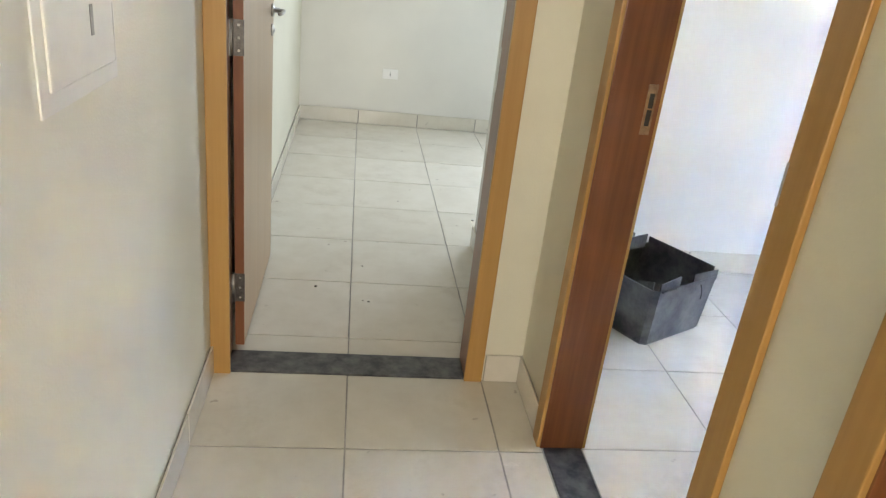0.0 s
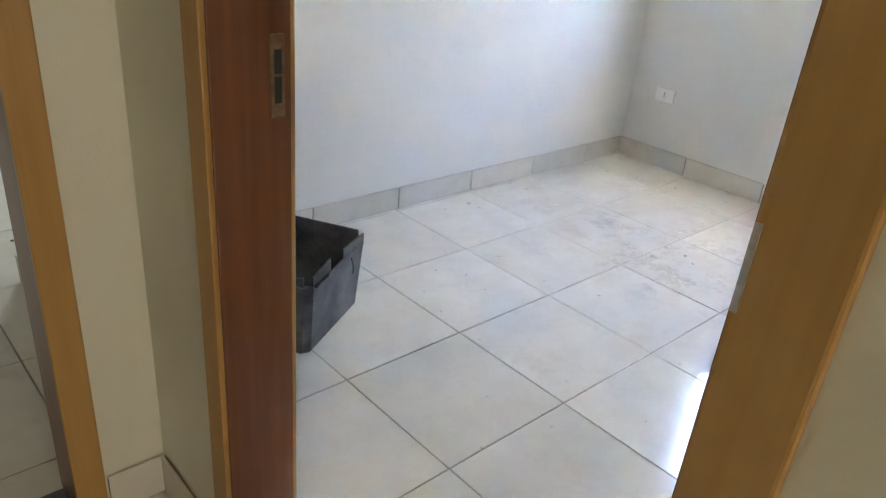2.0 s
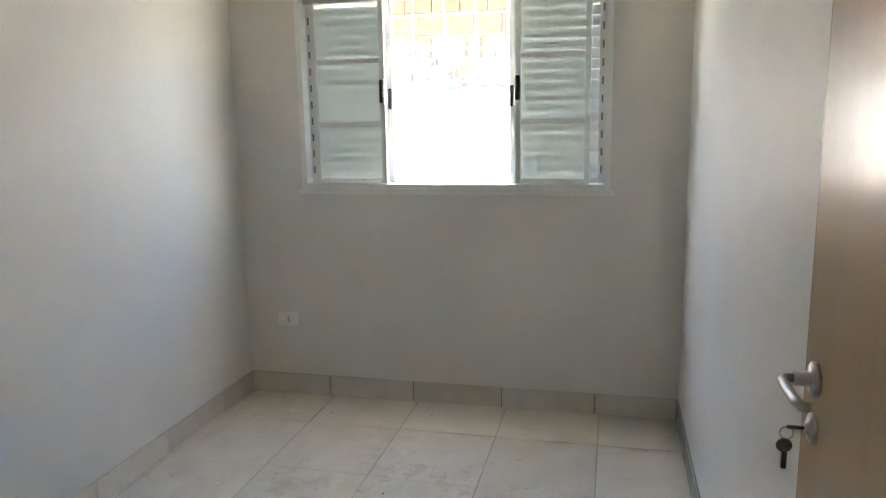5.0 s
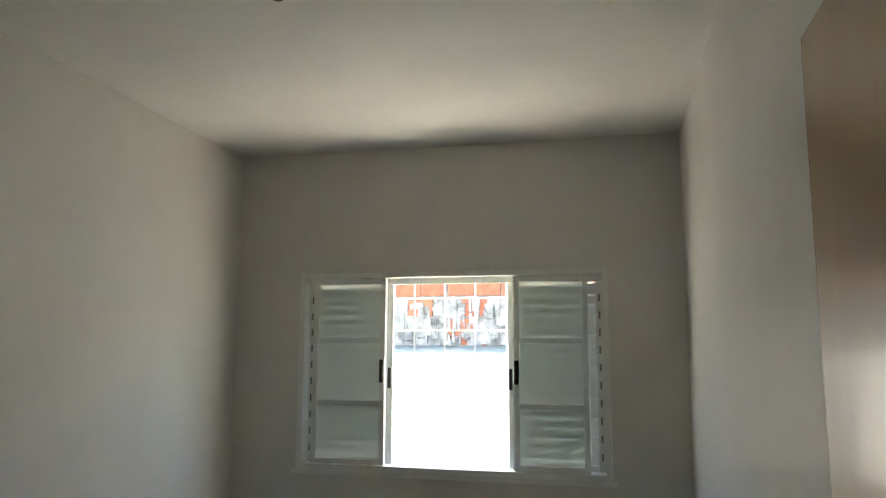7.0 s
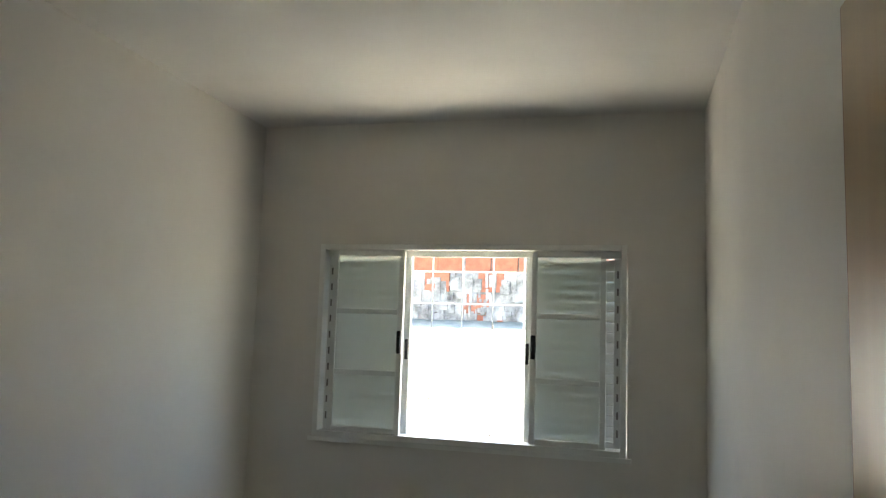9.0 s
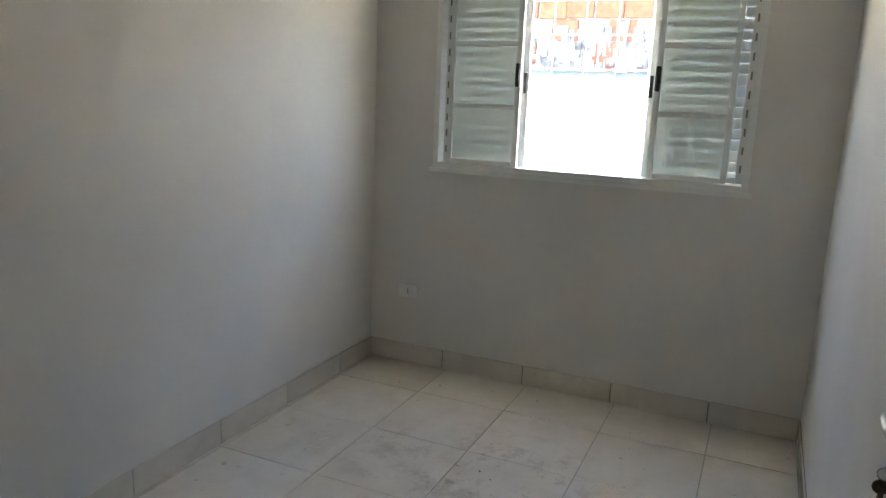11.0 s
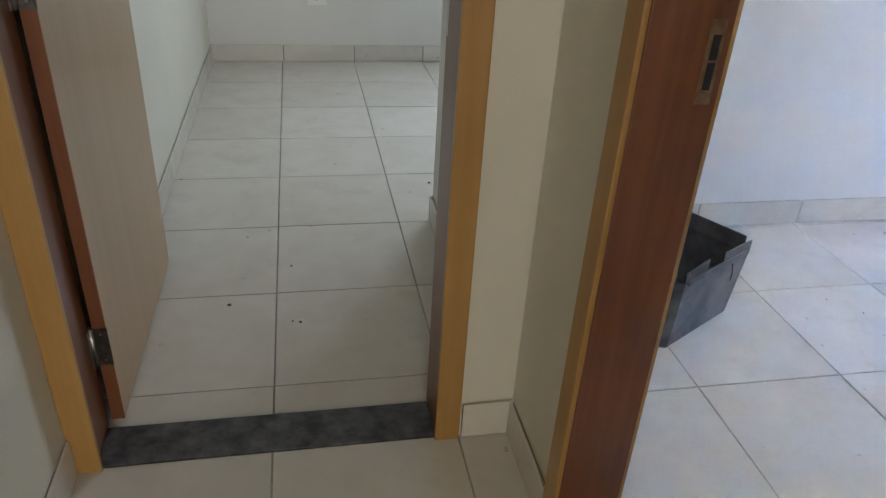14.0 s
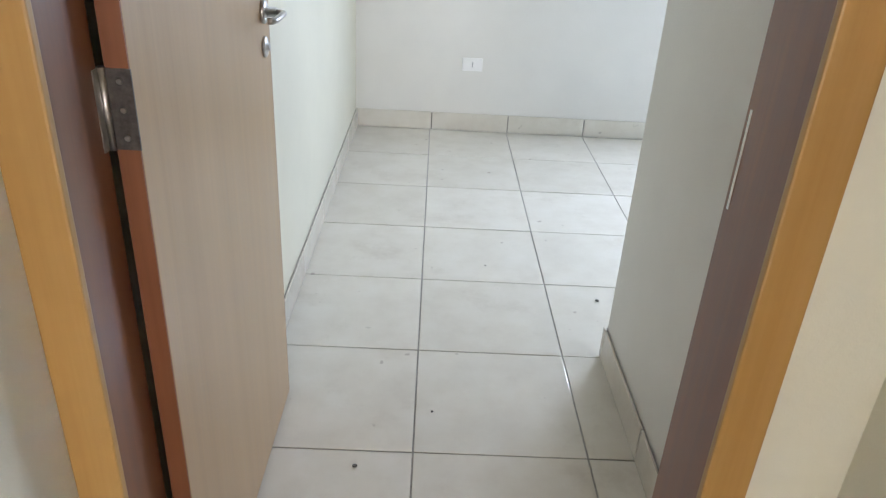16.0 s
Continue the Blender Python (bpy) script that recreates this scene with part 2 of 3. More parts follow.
J = 0.030                       # jamb thickness
WIN = (-0.455, 1.045, 1.075, 2.022)   # window in the small bedroom

wall("wall_west", "y", -5.2, AFAR, HX0 - 0.14, HX0, WALL, "cream painted plaster wall beside the hall")
wall("wall_hall_end", "x", HX0, RX, AY0, AY1, WALL, "cream painted plaster wall at the hall's end", ((A0 - J, A1 + J, -0.1, DOOR_H + J),))
wall("wall_hall_east", "y", -2.2, AY0, HX1, RX, WALL, "cream painted plaster wall with two doorways",
     ((B0 - J, B1 + J, -0.1, DOOR_H + J), (C0 - J, C1 + J, -0.1, DOOR_H + J)))
wall("wall_bedroom_recess", "y", AY1, CY, HX1, RX, WHITE_WALL, "off-white wall at the bedroom's entrance")
wall("wall_between_bedrooms", "x", RX, BX, BY1, CY, WHITE_WALL, "off-white painted wall with a tile skirting")
wall("wall_bedroom_south", "x", RX, BX, BY0 - 0.14, BY0, WHITE_WALL, "off-white painted wall behind the open door")
wall("wall_east", "y", -5.34, AFAR + 0.14, BX, OUT, WHITE_WALL, "off-white painted wall around the bedroom window", ((WIN[0], WIN[1], WIN[2], WIN[3]),))
wall("wall_north", "x", HX0 - 0.14, BX, AFAR, AFAR + 0.14, WHITE_WALL, "off-white far wall with a socket", ((1.48, 2.62, 1.08, 2.02),))
wall("wall_bath_south", "x", RX, BX, -2.2, -2.06, WHITE_WALL, "plain wall of the closed room")
# opening invented to hold the hall's fill lamp
wall("wall_living_south", "x", HX0 - 0.14, BX, -5.34, -5.2, WALL, "plain wall of the living room", ((-0.40, 1.24, 0.9, 2.1),))
# unseen panels close both openings, so only the area lamps light these rooms
structure("sky_blocker_bedroom", box(1.47, AFAR + 0.142, 1.07, 2.63, AFAR + 0.16, 2.03, 0.002), WHITE_METAL, "unseen white panel added to block sky light from the other bedroom", "window")
structure("sky_blocker_living", box(-0.41, -5.36, 0.89, 1.25, -5.342, 2.11, 0.002), WHITE_METAL, "unseen white panel added to block sky light from the living room", "window")
structure("ceiling", box(HX0 - 0.14, -5.34, H, OUT, AFAR + 0.14, H + 0.14), CEILING, "smooth white painted ceiling slab", "ceiling")
bm = box_into(bmesh.new(), HX0 + 0.002, -5.2, -0.1, HX1 + 0.1, AY0 + 0.05, -0.004)
box_into(bm, HX0 + 0.002, AY0 + 0.05, -0.1, HX1 - 0.002, CY, -0.004)
box_into(bm, HX0 + 0.002, CY, -0.1, BX - 0.002, AFAR - 0.002, -0.004)
box_into(bm, HX1 + 0.1, -5.2, -0.1, BX - 0.002, BY1 - 0.002, -0.004)
floor = structure("floor", bm, GROUT, "cream glazed ceramic tile floor with grey joints", "floor")

# ground and neighbours outside
ground = structure("ground", box(-60, -60, -0.3, 70, 70, -0.16), EARTH, "pale bare earth around the house", "ground")
structure("pavement", box(OUT + 0.004, -8, -0.155, 5.196, 9, -0.06, 0.01), PALE_CEMENT, "pale sunlit cement side passage", "pavement")


def boundary_wall():
    w = thing("boundary_wall", "sunlit white painted boundary wall beside the house", "wall", (5.2, 0, -0.16))
    part("wall", box(5.2, -8, -0.16, 5.34, 9, 1.545), PLASTER, w)
    part("coping", box(5.17, -8, 1.5455, 5.37, 9, 1.582, 0.008), PLASTER, w, "white painted coping")


def neighbour_house():
    """Unplastered neighbour: bricks above, smeared with mortar lower down, a sheet roof edge before it."""
    h = thing("neighbour_house", "unplastered red brick neighbour wall smeared with cement", "house", (6.7, 0, -0.16))
    part("wall", box(6.72, -4.0, -0.16, 6.9, 4.5, 2.53), MORTAR, h)
    rng = random.Random(5)
    me = []
    for k in range(4):
        me.append(mesh_of("brick", box(-0.012 - 0.006 * k, 0, 0, 0.02, 0.232, 0.172, 0.006), BRICK))
    row = 0
    z = 1.20
    while z < 2.35:
        y = -1.6 + (0.12 if row % 2 else 0)
        while y < 2.4:
            low = z < 2.1
            if not low or rng.random() < 0.30:
                b = new("brick", me[rng.randrange(2, 4) if not low else rng.randrange(0, 2)])
                b.parent = h
                b.matrix_parent_inverse = h.matrix_basis.inverted()
                b.matrix_basis = Matrix.Translation((6.72, y + rng.uniform(-.006, .006), z + rng.uniform(-.004, .004)))
            y += 0.245
        z += 0.186
        row += 1
    smear = bmesh.new()
    for k in range(420):
        y, zz = rng.uniform(-1.4, 2.3), rng.uniform(1.5, 2.02)
        w, hh = rng.choice((rng.uniform(0.012, 0.035), rng.uniform(0.03, 0.10))), rng.uniform(0.03, 0.17)
        hh = min(hh, 2.125 - zz)
        box_into(smear, 6.688 + rng.uniform(0, .014), y, zz, 6.715, y + w, zz + hh, 0.005)
    tagged(part("mortar_smear", smear, MORTAR, h, "dried mortar squeezed out over the bricks"), kind="stuff")
    # unseen overhang, added to keep sun and sky off the bricks
    part("roof", box(6.30, -4.2, 2.54, 9.0, 4.7, 2.60, 0.01), FIBRE, h, "grey sheet roof out of view, its overhang added to shade the bricks")
    ledge = bmesh.new()
    n = 90
    top = [[ledge.verts.new((x, -4 + 8.5 * k / n, z + 0.004 * math.cos(k * 2.1))) for k in range(n + 1)] for x, z in ((5.75, 1.50), (6.70, 1.69))]
    for k in range(n):
        ledge.faces.new((top[0][k], top[0][k + 1], top[1][k + 1], top[1][k])).smooth = True
    ex = bmesh.ops.extrude_face_region(ledge, geom=ledge.faces[:])
    bmesh.ops.translate(ledge, vec=(0, 0, -0.008), verts=[v for v in ex["geom"] if isinstance(v, bmesh.types.BMVert)])
    part("lean_to_roof", ledge, FIBRE, h, "pale teal sheet lean-to roof")


boundary_wall()
neighbour_house()

# ---- doorways ----


def doorway(name, axis, c0, c1, lo, hi, casings, label):
    """A wooden door lining: three jambs through the wall and casings on the faces named (-1: low face, 1: high face)."""
    d = thing(name, label, "door frame", kind="structure")

    def put(n, p0, p1, q0, q1, z0, z1, mat, bevel):
        if axis == "x":
            part(n, box(p0, q0, z0, p1, q1, z1, bevel), mat, d)
        else:
            part(n, box(q0, p0, z0, q1, p1, z1, bevel), mat, d)
    e = 0.004
    put("jamb", lo - J + 0.001, lo, c0 - e, c1 + e, 0.0, DOOR_H, JAMB, 0.0015)
    put("jamb", hi, hi + J - 0.001, c0 - e, c1 + e, 0.0, DOOR_H, JAMB, 0.0015)
    put("head", lo - J + 0.001, hi + J - 0.001, c0 - e, c1 + e, DOOR_H, DOOR_H + J - 0.001, JAMB, 0.0015)
    for side, w0, w1, g0, g1 in casings:
        f0, f1 = (c0 - 0.014, c0 - 0.0005) if side < 0 else (c1 + 0.0005, c1 + 0.014)
        put("casing", lo - w0, lo + g0, f0, f1, 0.0, DOOR_H + 0.06, CASING, 0.003)
        put("casing", hi - g1, hi + w1, f0, f1, 0.0, DOOR_H + 0.06, CASING, 0.003)
        put("casing", lo + g0 + 0.0005, hi - g1 - 0.0005, f0, f1, DOOR_H + 0.004, DOOR_H + 0.06, CASING, 0.003)
    return d


frame_a = doorway("door_1", "x", AY0, AY1, A0, A1, ((-1, 0.0435, 0.055, 0.017, 0.005), (1, 0.043, 0.060, -0.004, -0.004)), "honey and red-brown wooden frame at the hall's end")
frame_b = doorway("door_2", "y", HX1, RX, B0, B1, ((-1, 0.070, 0.060, -0.004, -0.004), (1, 0.026, 0.060, -0.004, -0.004)), "honey and red-brown wooden frame of the small bedroom")
frame_c = doorway("door_3", "y", HX1, RX, C0, C1, ((-1, 0.060, 0.066, -0.004, -0.004), (1, 0.060, 0.060, -0.004, -0.004)), "wooden frame of the closed-off side room")


part("paint_flake", box(A1 - 0.0012, AY1 - 0.012, 0.95, A1 - 0.0003, AY1 - 0.007, 1.08), PLASTIC, frame_a, "streak of splashed white paint")


def sill(name, x0, y0, x1, y1):
    structure(name, box(x0, y0, -0.02, x1, y1, 0.004, 0.002), GRANITE, "dusty black granite threshold strip", "threshold")


sill("threshold_1", A0 + 0.001, AY0 + 0.002, A1 - 0.001, AY1 - 0.012)
sill("threshold_2", HX1 + 0.006, B0 + 0.001, RX - 0.002, B1 - 0.001)
sill("threshold_3", HX1 + 0.006, C0 + 0.001, RX - 0.002, C1 - 0.001)


def strike_plate(parent, x, y, z0, z1):
    """Steel keep with two slots, screwed to the jamb, facing -y."""
    p = part("strike_plate", box(x - 0.012, y - 0.0025, z0, x + 0.012, y + 0.001, z1, 0.0012), BRONZE_TONED, parent, "bronze-toned metal strike plate")
    part("slot", box(x - 0.006, y - 0.0032, z0 + 0.022, x + 0.006, y - 0.0022, z0 + 0.062), BLACK, p, "dark latch slot")
    part("slot", box(x - 0.006, y - 0.0032, z1 - 0.058, x + 0.006, y - 0.0022, z1 - 0.022), BLACK, p, "dark latch slot")


part("keeper", box(HX1 - 0.0152, B0 - 0.010, 1.064, HX1 - 0.0142, B0 - 0.005, 1.128), STEEL, frame_b, "narrow steel plate on the casing")
strike_plate(frame_b, 0.684, B1 - 0.0008, 0.968, 1.092)


def hinge_into(parent, at, axis):
    """A butt hinge: two leaves with screws and a knuckle. axis: 'y' for leaves lying across y."""
    x, y, z = at
    h = part("hinge", turned(lathe(((0.0062, -0.052), (0.0062, 0.052))), Matrix.Translation(at)), STEEL, parent, "steel butt hinge")
    if axis == "x":
        plates = ((x + 0.006, y + 0.0005, x + 0.036, y - 0.0022),)
        part("hinge_leaf", box(x - 0.0037, y - 0.018, z - 0.051, x - 0.0018, y - 0.005, z + 0.051), STEEL, h, "steel leaf on the jamb")
    else:
        plates = ((x, y + 0.002, x + 0.0022, y + 0.033),)
    for x0, y0, x1, y1 in plates:
        # darker metal than the knuckle: the plate's shadow is put into its colour
        part("hinge_leaf", box(x0, y0, z - 0.051, x1, y1, z + 0.051), DARK_METAL, h)
        for k in (-0.036, 0, 0.036):
            if axis == "x":
                m = Matrix.Translation(((x0 + x1) / 2, min(y0, y1), z + k)) @ pose(0, 0, 0, 90, 0, 0)
            else:
                m = Matrix.Translation((max(x0, x1), (y0 + y1) / 2, z + k)) @ pose(0, 0, 0, 0, 90, 0)
            part("screw", turned(lathe(((0.0042, 0), (0.003, 0.0016)), 10), m), STEEL, h)


def lever_set(leaf, at, out, along, key):
    """Lever handle and key rosette on a door face. out: unit away from the face; along: unit towards the hinge."""
    p, o, a = Vector(at), Vector(out), Vector(along)
    q = o.to_track_quat("Z", "Y").to_matrix().to_4x4()
    handle = part("handle", turned(lathe(((0.024, 0), (0.024, 0.006), (0.020, 0.009), (0.011, 0.010), (0.010, 0.03))), Matrix.Translation(p) @ q), STEEL, leaf, "brushed steel lever handle")
    pts = [p + o * 0.028, p + o * 0.040, p + o * 0.046 + a * 0.010, p + o * 0.048 + a * 0.05, p + o * 0.047 + a * 0.09, p + o * 0.044 + a * 0.106, p + o * 0.034 + a * 0.108]
    part("lever", tube(pts, 0.0066), STEEL, handle)
    k = p - Vector((0, 0, 0.072))
    rose = part("key_rosette", turned(lathe(((0.022, 0), (0.022, 0.004), (0.019, 0.006), (0.009, 0.0085), (0.008, 0.012))), Matrix.Translation(k) @ q), STEEL, leaf)
    if key:
        part("key", tube([k + o * 0.010, k + o * 0.034], 0.0028, 8), DARK_METAL, rose, "key left in the lock")
        ring = [k + o * (0.034 + 0.009 * math.sin(w)) + Vector((0, 0, -0.009 + 0.009 * math.cos(w))) for w in (2 * math.pi * j / 20 for j in range(21))]
        part("key_ring", tube(ring, 0.0012, 6), STEEL, rose)
        b = k + o * 0.036 + Vector((0, 0, -0.028))
        spare = turned(lathe(((0.010, -0.0015), (0.011, 0), (0.010, 0.0015)), 20), Matrix.Translation(b) @ (o.cross(Vector((0, 0, 1)))).to_track_quat("Z", "Y").to_matrix().to_4x4())
        box_into(spare, b.x - 0.004, b.y - 0.004, b.z - 0.034, b.x + 0.003, b.y + 0.003, b.z - 0.008, 0.001)
        part("spare_key", spare, DARK_METAL, rose, "dark spare key hanging from the ring")


def door_a():
    d = thing("bedroom_door", "open beige wood-veneer door with red-brown edges", "door", (A0, AY1, 0))
    x0, x1, y0, y1 = -0.385, -0.355, AY1 + 0.008, 1.285
    leaf = part("leaf", box(x0, y0 + 0.004, 0.012, x1, y1 - 0.004, DOOR_H - 0.004, 0.001), LEAF, d)
    part("edge_band", box(x0 + 0.0005, y0, 0.012, x1 - 0.0005, y0 + 0.0038, DOOR_H - 0.004), EDGE, d, "red-brown hinge edge")
    part("edge_band", box(x0 + 0.0005, y1 - 0.0038, 0.012, x1 - 0.0005, y1, DOOR_H - 0.004), EDGE, d, "red-brown lock edge")
    lever_set(leaf, (x1, 1.225, 1.045), (1, 0, 0), (0, -1, 0), False)
    for z in (0.232, 1.036, 1.86):
        hinge_into(d, (A0 + 0.004, AY1 + 0.0075, z), "x")


def door_b():
    d = thing("bedroom_door", "open beige wood-veneer door with a key in its lock", "door", (RX, B0, 0))
    x0, x1, y0, y1 = RX + 0.017, 1.487, B0 - 0.023, B0 + 0.012
    leaf = part("leaf", box(x0 + 0.004, y0, 0.012, x1 - 0.004, y1, DOOR_H - 0.004, 0.001), LEAF, d)
    part("edge_band", box(x0, y0 + 0.0005, 0.012, x0 + 0.0038, y1 - 0.0005, DOOR_H - 0.004), EDGE, d, "red-brown hinge edge")
    part("edge_band", box(x1 - 0.0038, y0 + 0.0005, 0.012, x1, y1 - 0.0005, DOOR_H - 0.004), EDGE, d, "red-brown lock edge")
    lever_set(leaf, (1.424, y1, 1.045), (0, 1, 0), (-1, 0, 0), True)
    for z in (0.22, 1.055, 1.88):
        h = part("hinge", turned(lathe(((0.0062, -0.045), (0.0062, 0.045))), Matrix.Translation((RX + 0.0145, B0 + 0.0075, z))), DARK_METAL, d, "dark butt hinge")
        part("hinge_leaf", box(RX - 0.022, B0 + 0.0003, z - 0.045, RX, B0 + 0.0020, z + 0.045), DARK_METAL, h)


door_a()
door_b()

# ---- small bedroom window ----


def bedroom_window():
    y0, y1, z0, z1 = WIN
    w = thing("window_1", "white steel sliding window standing open with louvred shutters and bars", "window", (BX, (y0 + y1) / 2, z0), kind="structure")
    f = 0.028
    # casing flange on the plaster, then the box frame through the wall
    for n, a in (("frame", (y0, y0 + f, z0, z1)), ("frame", (y1 - f, y1, z0, z1))):
        part(n, box(BX - 0.006, a[0] + 0.0005, a[2] + 0.0005, OUT - 0.01, a[1], a[3] - 0.0005, 0.002), WHITE_METAL, w)
    part("frame", box(BX - 0.006, y0 + f + 0.0005, z1 - f, OUT - 0.02, y1 - f - 0.0005, z1 - 0.0005, 0.002), WHITE_METAL, w)
    part("window_sill", box(BX - 0.012, y0 + f + 0.0005, z0 + 0.0005, OUT - 0.012, y1 - f - 0.0005, z0 + f, 0.002), WHITE_METAL, w)
    part("casing", box(BX - 0.009, y0 - 0.02, z0 - 0.022, BX - 0.0005, y1 + 0.02, z0 - 0.0005, 0.002), WHITE_METAL, w)
    part("track", box(BX + 0.034, y0 + f, z1 - f - 0.03, BX + 0.044, y1 - f, z1 - f - 0.0005), WHITE_METAL, w)
    for lo, hi in ((0.602, 0.975), (-0.362, -0.020)):
        s = part("sash", box(BX + 0.004, lo, z0 + f + 0.002, BX + 0.028, lo + 0.026, z1 - f - 0.002, 0.002), WHITE_METAL, w, "white sash slid aside")
        part("stile", box(BX + 0.004, hi - 0.026, z0 + f + 0.002, BX + 0.028, hi, z1 - f - 0.002, 0.002), WHITE_METAL, s)
        zs = [z0 + f + 0.014, 1.392, 1.690, z1 - f - 0.014]
        for z in zs:
            part("rail", box(BX + 0.005, lo + 0.0265, z - 0.012, BX + 0.027, hi - 0.0265, z + 0.012, 0.002), WHITE_METAL, s)
        for za, zb in zip(zs, zs[1:]):
            g = part("pane", box(BX + 0.014, lo + 0.024, za + 0.0125, BX + 0.018, hi - 0.024, zb - 0.0125), GLASS, s)
            g.visible_shadow = False
        # latch on the meeting stile
        yl = lo + 0.013 if lo > 0.3 else hi - 0.013
        grip = part("latch", box(BX - 0.018, yl - 0.012, 1.490, BX + 0.0035, yl + 0.010, 1.600, 0.006), BLACK, s, "black plastic latch")
        part("latch_knob", box(BX - 0.036, yl - 0.016, 1.520, BX - 0.0182, yl + 0.004, 1.572, 0.005), BLACK, grip)
    # louvred shutters stacked behind the sashes
    for lo, hi in ((0.580, 1.0166), (-0.4266, 0.012)):
        s = part("shutter", box(BX + 0.060, lo, z0 + f + 0.002, BX + 0.088, lo + 0.03, z1 - f - 0.002, 0.002), WHITE_METAL, w, "white louvred shutter")
        part("stile", box(BX + 0.060, hi - 0.03, z0 + f + 0.002, BX + 0.088, hi, z1 - f - 0.002, 0.002), WHITE_METAL, s)
        for za, zb in ((z0 + f + 0.002, z0 + f + 0.03), (z1 - f - 0.03, z1 - f - 0.002)):
            part("rail", box(BX + 0.061, lo + 0.0305, za, BX + 0.087, hi - 0.0305, zb, 0.002), WHITE_METAL, s)
        # the shutter's own latch on the meeting stile, and slots down its outer stile
        ym, yo = (lo + 0.012, hi - 0.014) if lo > 0.3 else (hi - 0.012, lo + 0.014)
        part("shutter_latch", box(BX + 0.044, ym - 0.008, 1.462, BX + 0.0598, ym + 0.008, 1.560, 0.004), BLACK, s, "black plastic shutter latch")
        z = z0 + f + 0.05
        while z < z1 - f - 0.06:
            part("slot", box(BX + 0.0588, yo - 0.004, z, BX + 0.0599, yo + 0.004, z + 0.034), JOINT, s, "dark slot")
            z += 0.08
        slat = mesh_of("slat", turned(box(-0.003, lo + 0.027, -0.027, 0.003, hi - 0.027, 0.027, 0.001), pose(0, 0, 0, 0, 13, 0)), WHITE_METAL)
        z = z0 + f + 0.03
        while z < z1 - f - 0.02:
            b = new("slat", slat)
            b.parent = s
            b.matrix_basis = Matrix.Translation((BX + 0.074, 0, z))
            z += 0.047
    # fixed bars near the outer face
    y = 0.180 - 0.153 * 3
    while y < y1 - f:
        part("bar", tube([(OUT - 0.026, y, z0 + f + 0.001), (OUT - 0.026, y, z1 - f - 0.001)], 0.0038, 8), WHITE_METAL, w, "white steel bar")
        y += 0.153
    for z in (1.115, 1.272, 1.428, 1.585, 1.742, 1.900):
        part("bar", tube([(OUT - 0.0158, y0 + f + 0.001, z), (OUT - 0.0158, y1 - f - 0.001, z)], 0.0038, 8), WHITE_METAL, w, "white steel bar")


bedroom_window()

# ---- fittings ----


def socket(x, y, z, facing):
    """A wall socket: bevelled plate, recessed insert and pin holes. facing: degrees about z; 0 looks towards -y."""
    s = thing("wall_socket", "white plastic wall socket plate", "socket", (x, y, z), "wall sockets")
    m = Matrix.Translation((x, y, z)) @ pose(0, 0, 0, 0, 0, facing)
    part("plate", turned(box(-0.058, -0.010, -0.037, 0.058, -0.0005, 0.037, 0.004), m), PLASTIC, s)
    ins = part("insert", turned(box(-0.012, -0.0125, -0.024, 0.012, -0.0102, 0.024, 0.001), m), PLASTIC, s)
    for k in (-0.010, 0, 0.010):
        part("pin_hole", turned(box(-0.003, -0.0132, k - 0.0026, 0.003, -0.0126, k + 0.0026), m), BLACK, ins)


socket(0.226, AFAR, 0.390, 0)
socket(BX, 1.160, 0.402, -90)


def breaker_panel():
    p = thing("breaker_panel", "cream plastic breaker panel with a closed lid", "electrical panel", (HX0, -0.53, 1.3))
    y0, y1, z0, z1 = -0.690, -0.370, 1.085, 1.560
    body = part("body", box(HX0 + 0.0005, y0, z0, HX0 + 0.004, y1, z1, 0.0015), CREAM_PLASTIC, p)
    part("lid", box(HX0 + 0.0042, y0 + 0.028, z0 + 0.03, HX0 + 0.009, y1 - 0.02, z1 - 0.03, 0.004), CREAM_PLASTIC, p)
    part("latch", box(HX0 + 0.0092, -0.500, 1.170, HX0 + 0.0105, -0.487, 1.215, 0.001), GROUT, p, "grey recessed latch")


breaker_panel()


def lamp_holder():
    l = thing("lamp_holder", "white plastic ceiling lamp holder without a bulb", "lamp holder", (2.032, 0.363, H))
    m = Matrix.Translation((2.032, 0.363, H - 0.0005)) @ pose(0, 0, 0, 180, 0, 0)
    part("base", turned(lathe(((0.058, 0), (0.062, 0.003), (0.063, 0.013), (0.060, 0.019), (0.047, 0.024), (0.031, 0.028), (0.026, 0.030))), m), PLASTIC, l)
    neck = part("socket", turned(lathe(((0.025, 0.0302), (0.0225, 0.036), (0.0215, 0.078), (0.020, 0.081), (0.0180, 0.0805))), m), PLASTIC, l)
    part("contact", turned(lathe(((0.0178, 0.0806), (0.0174, 0.0816))), m), BLACK, neck, "dark open screw thread")


lamp_holder()


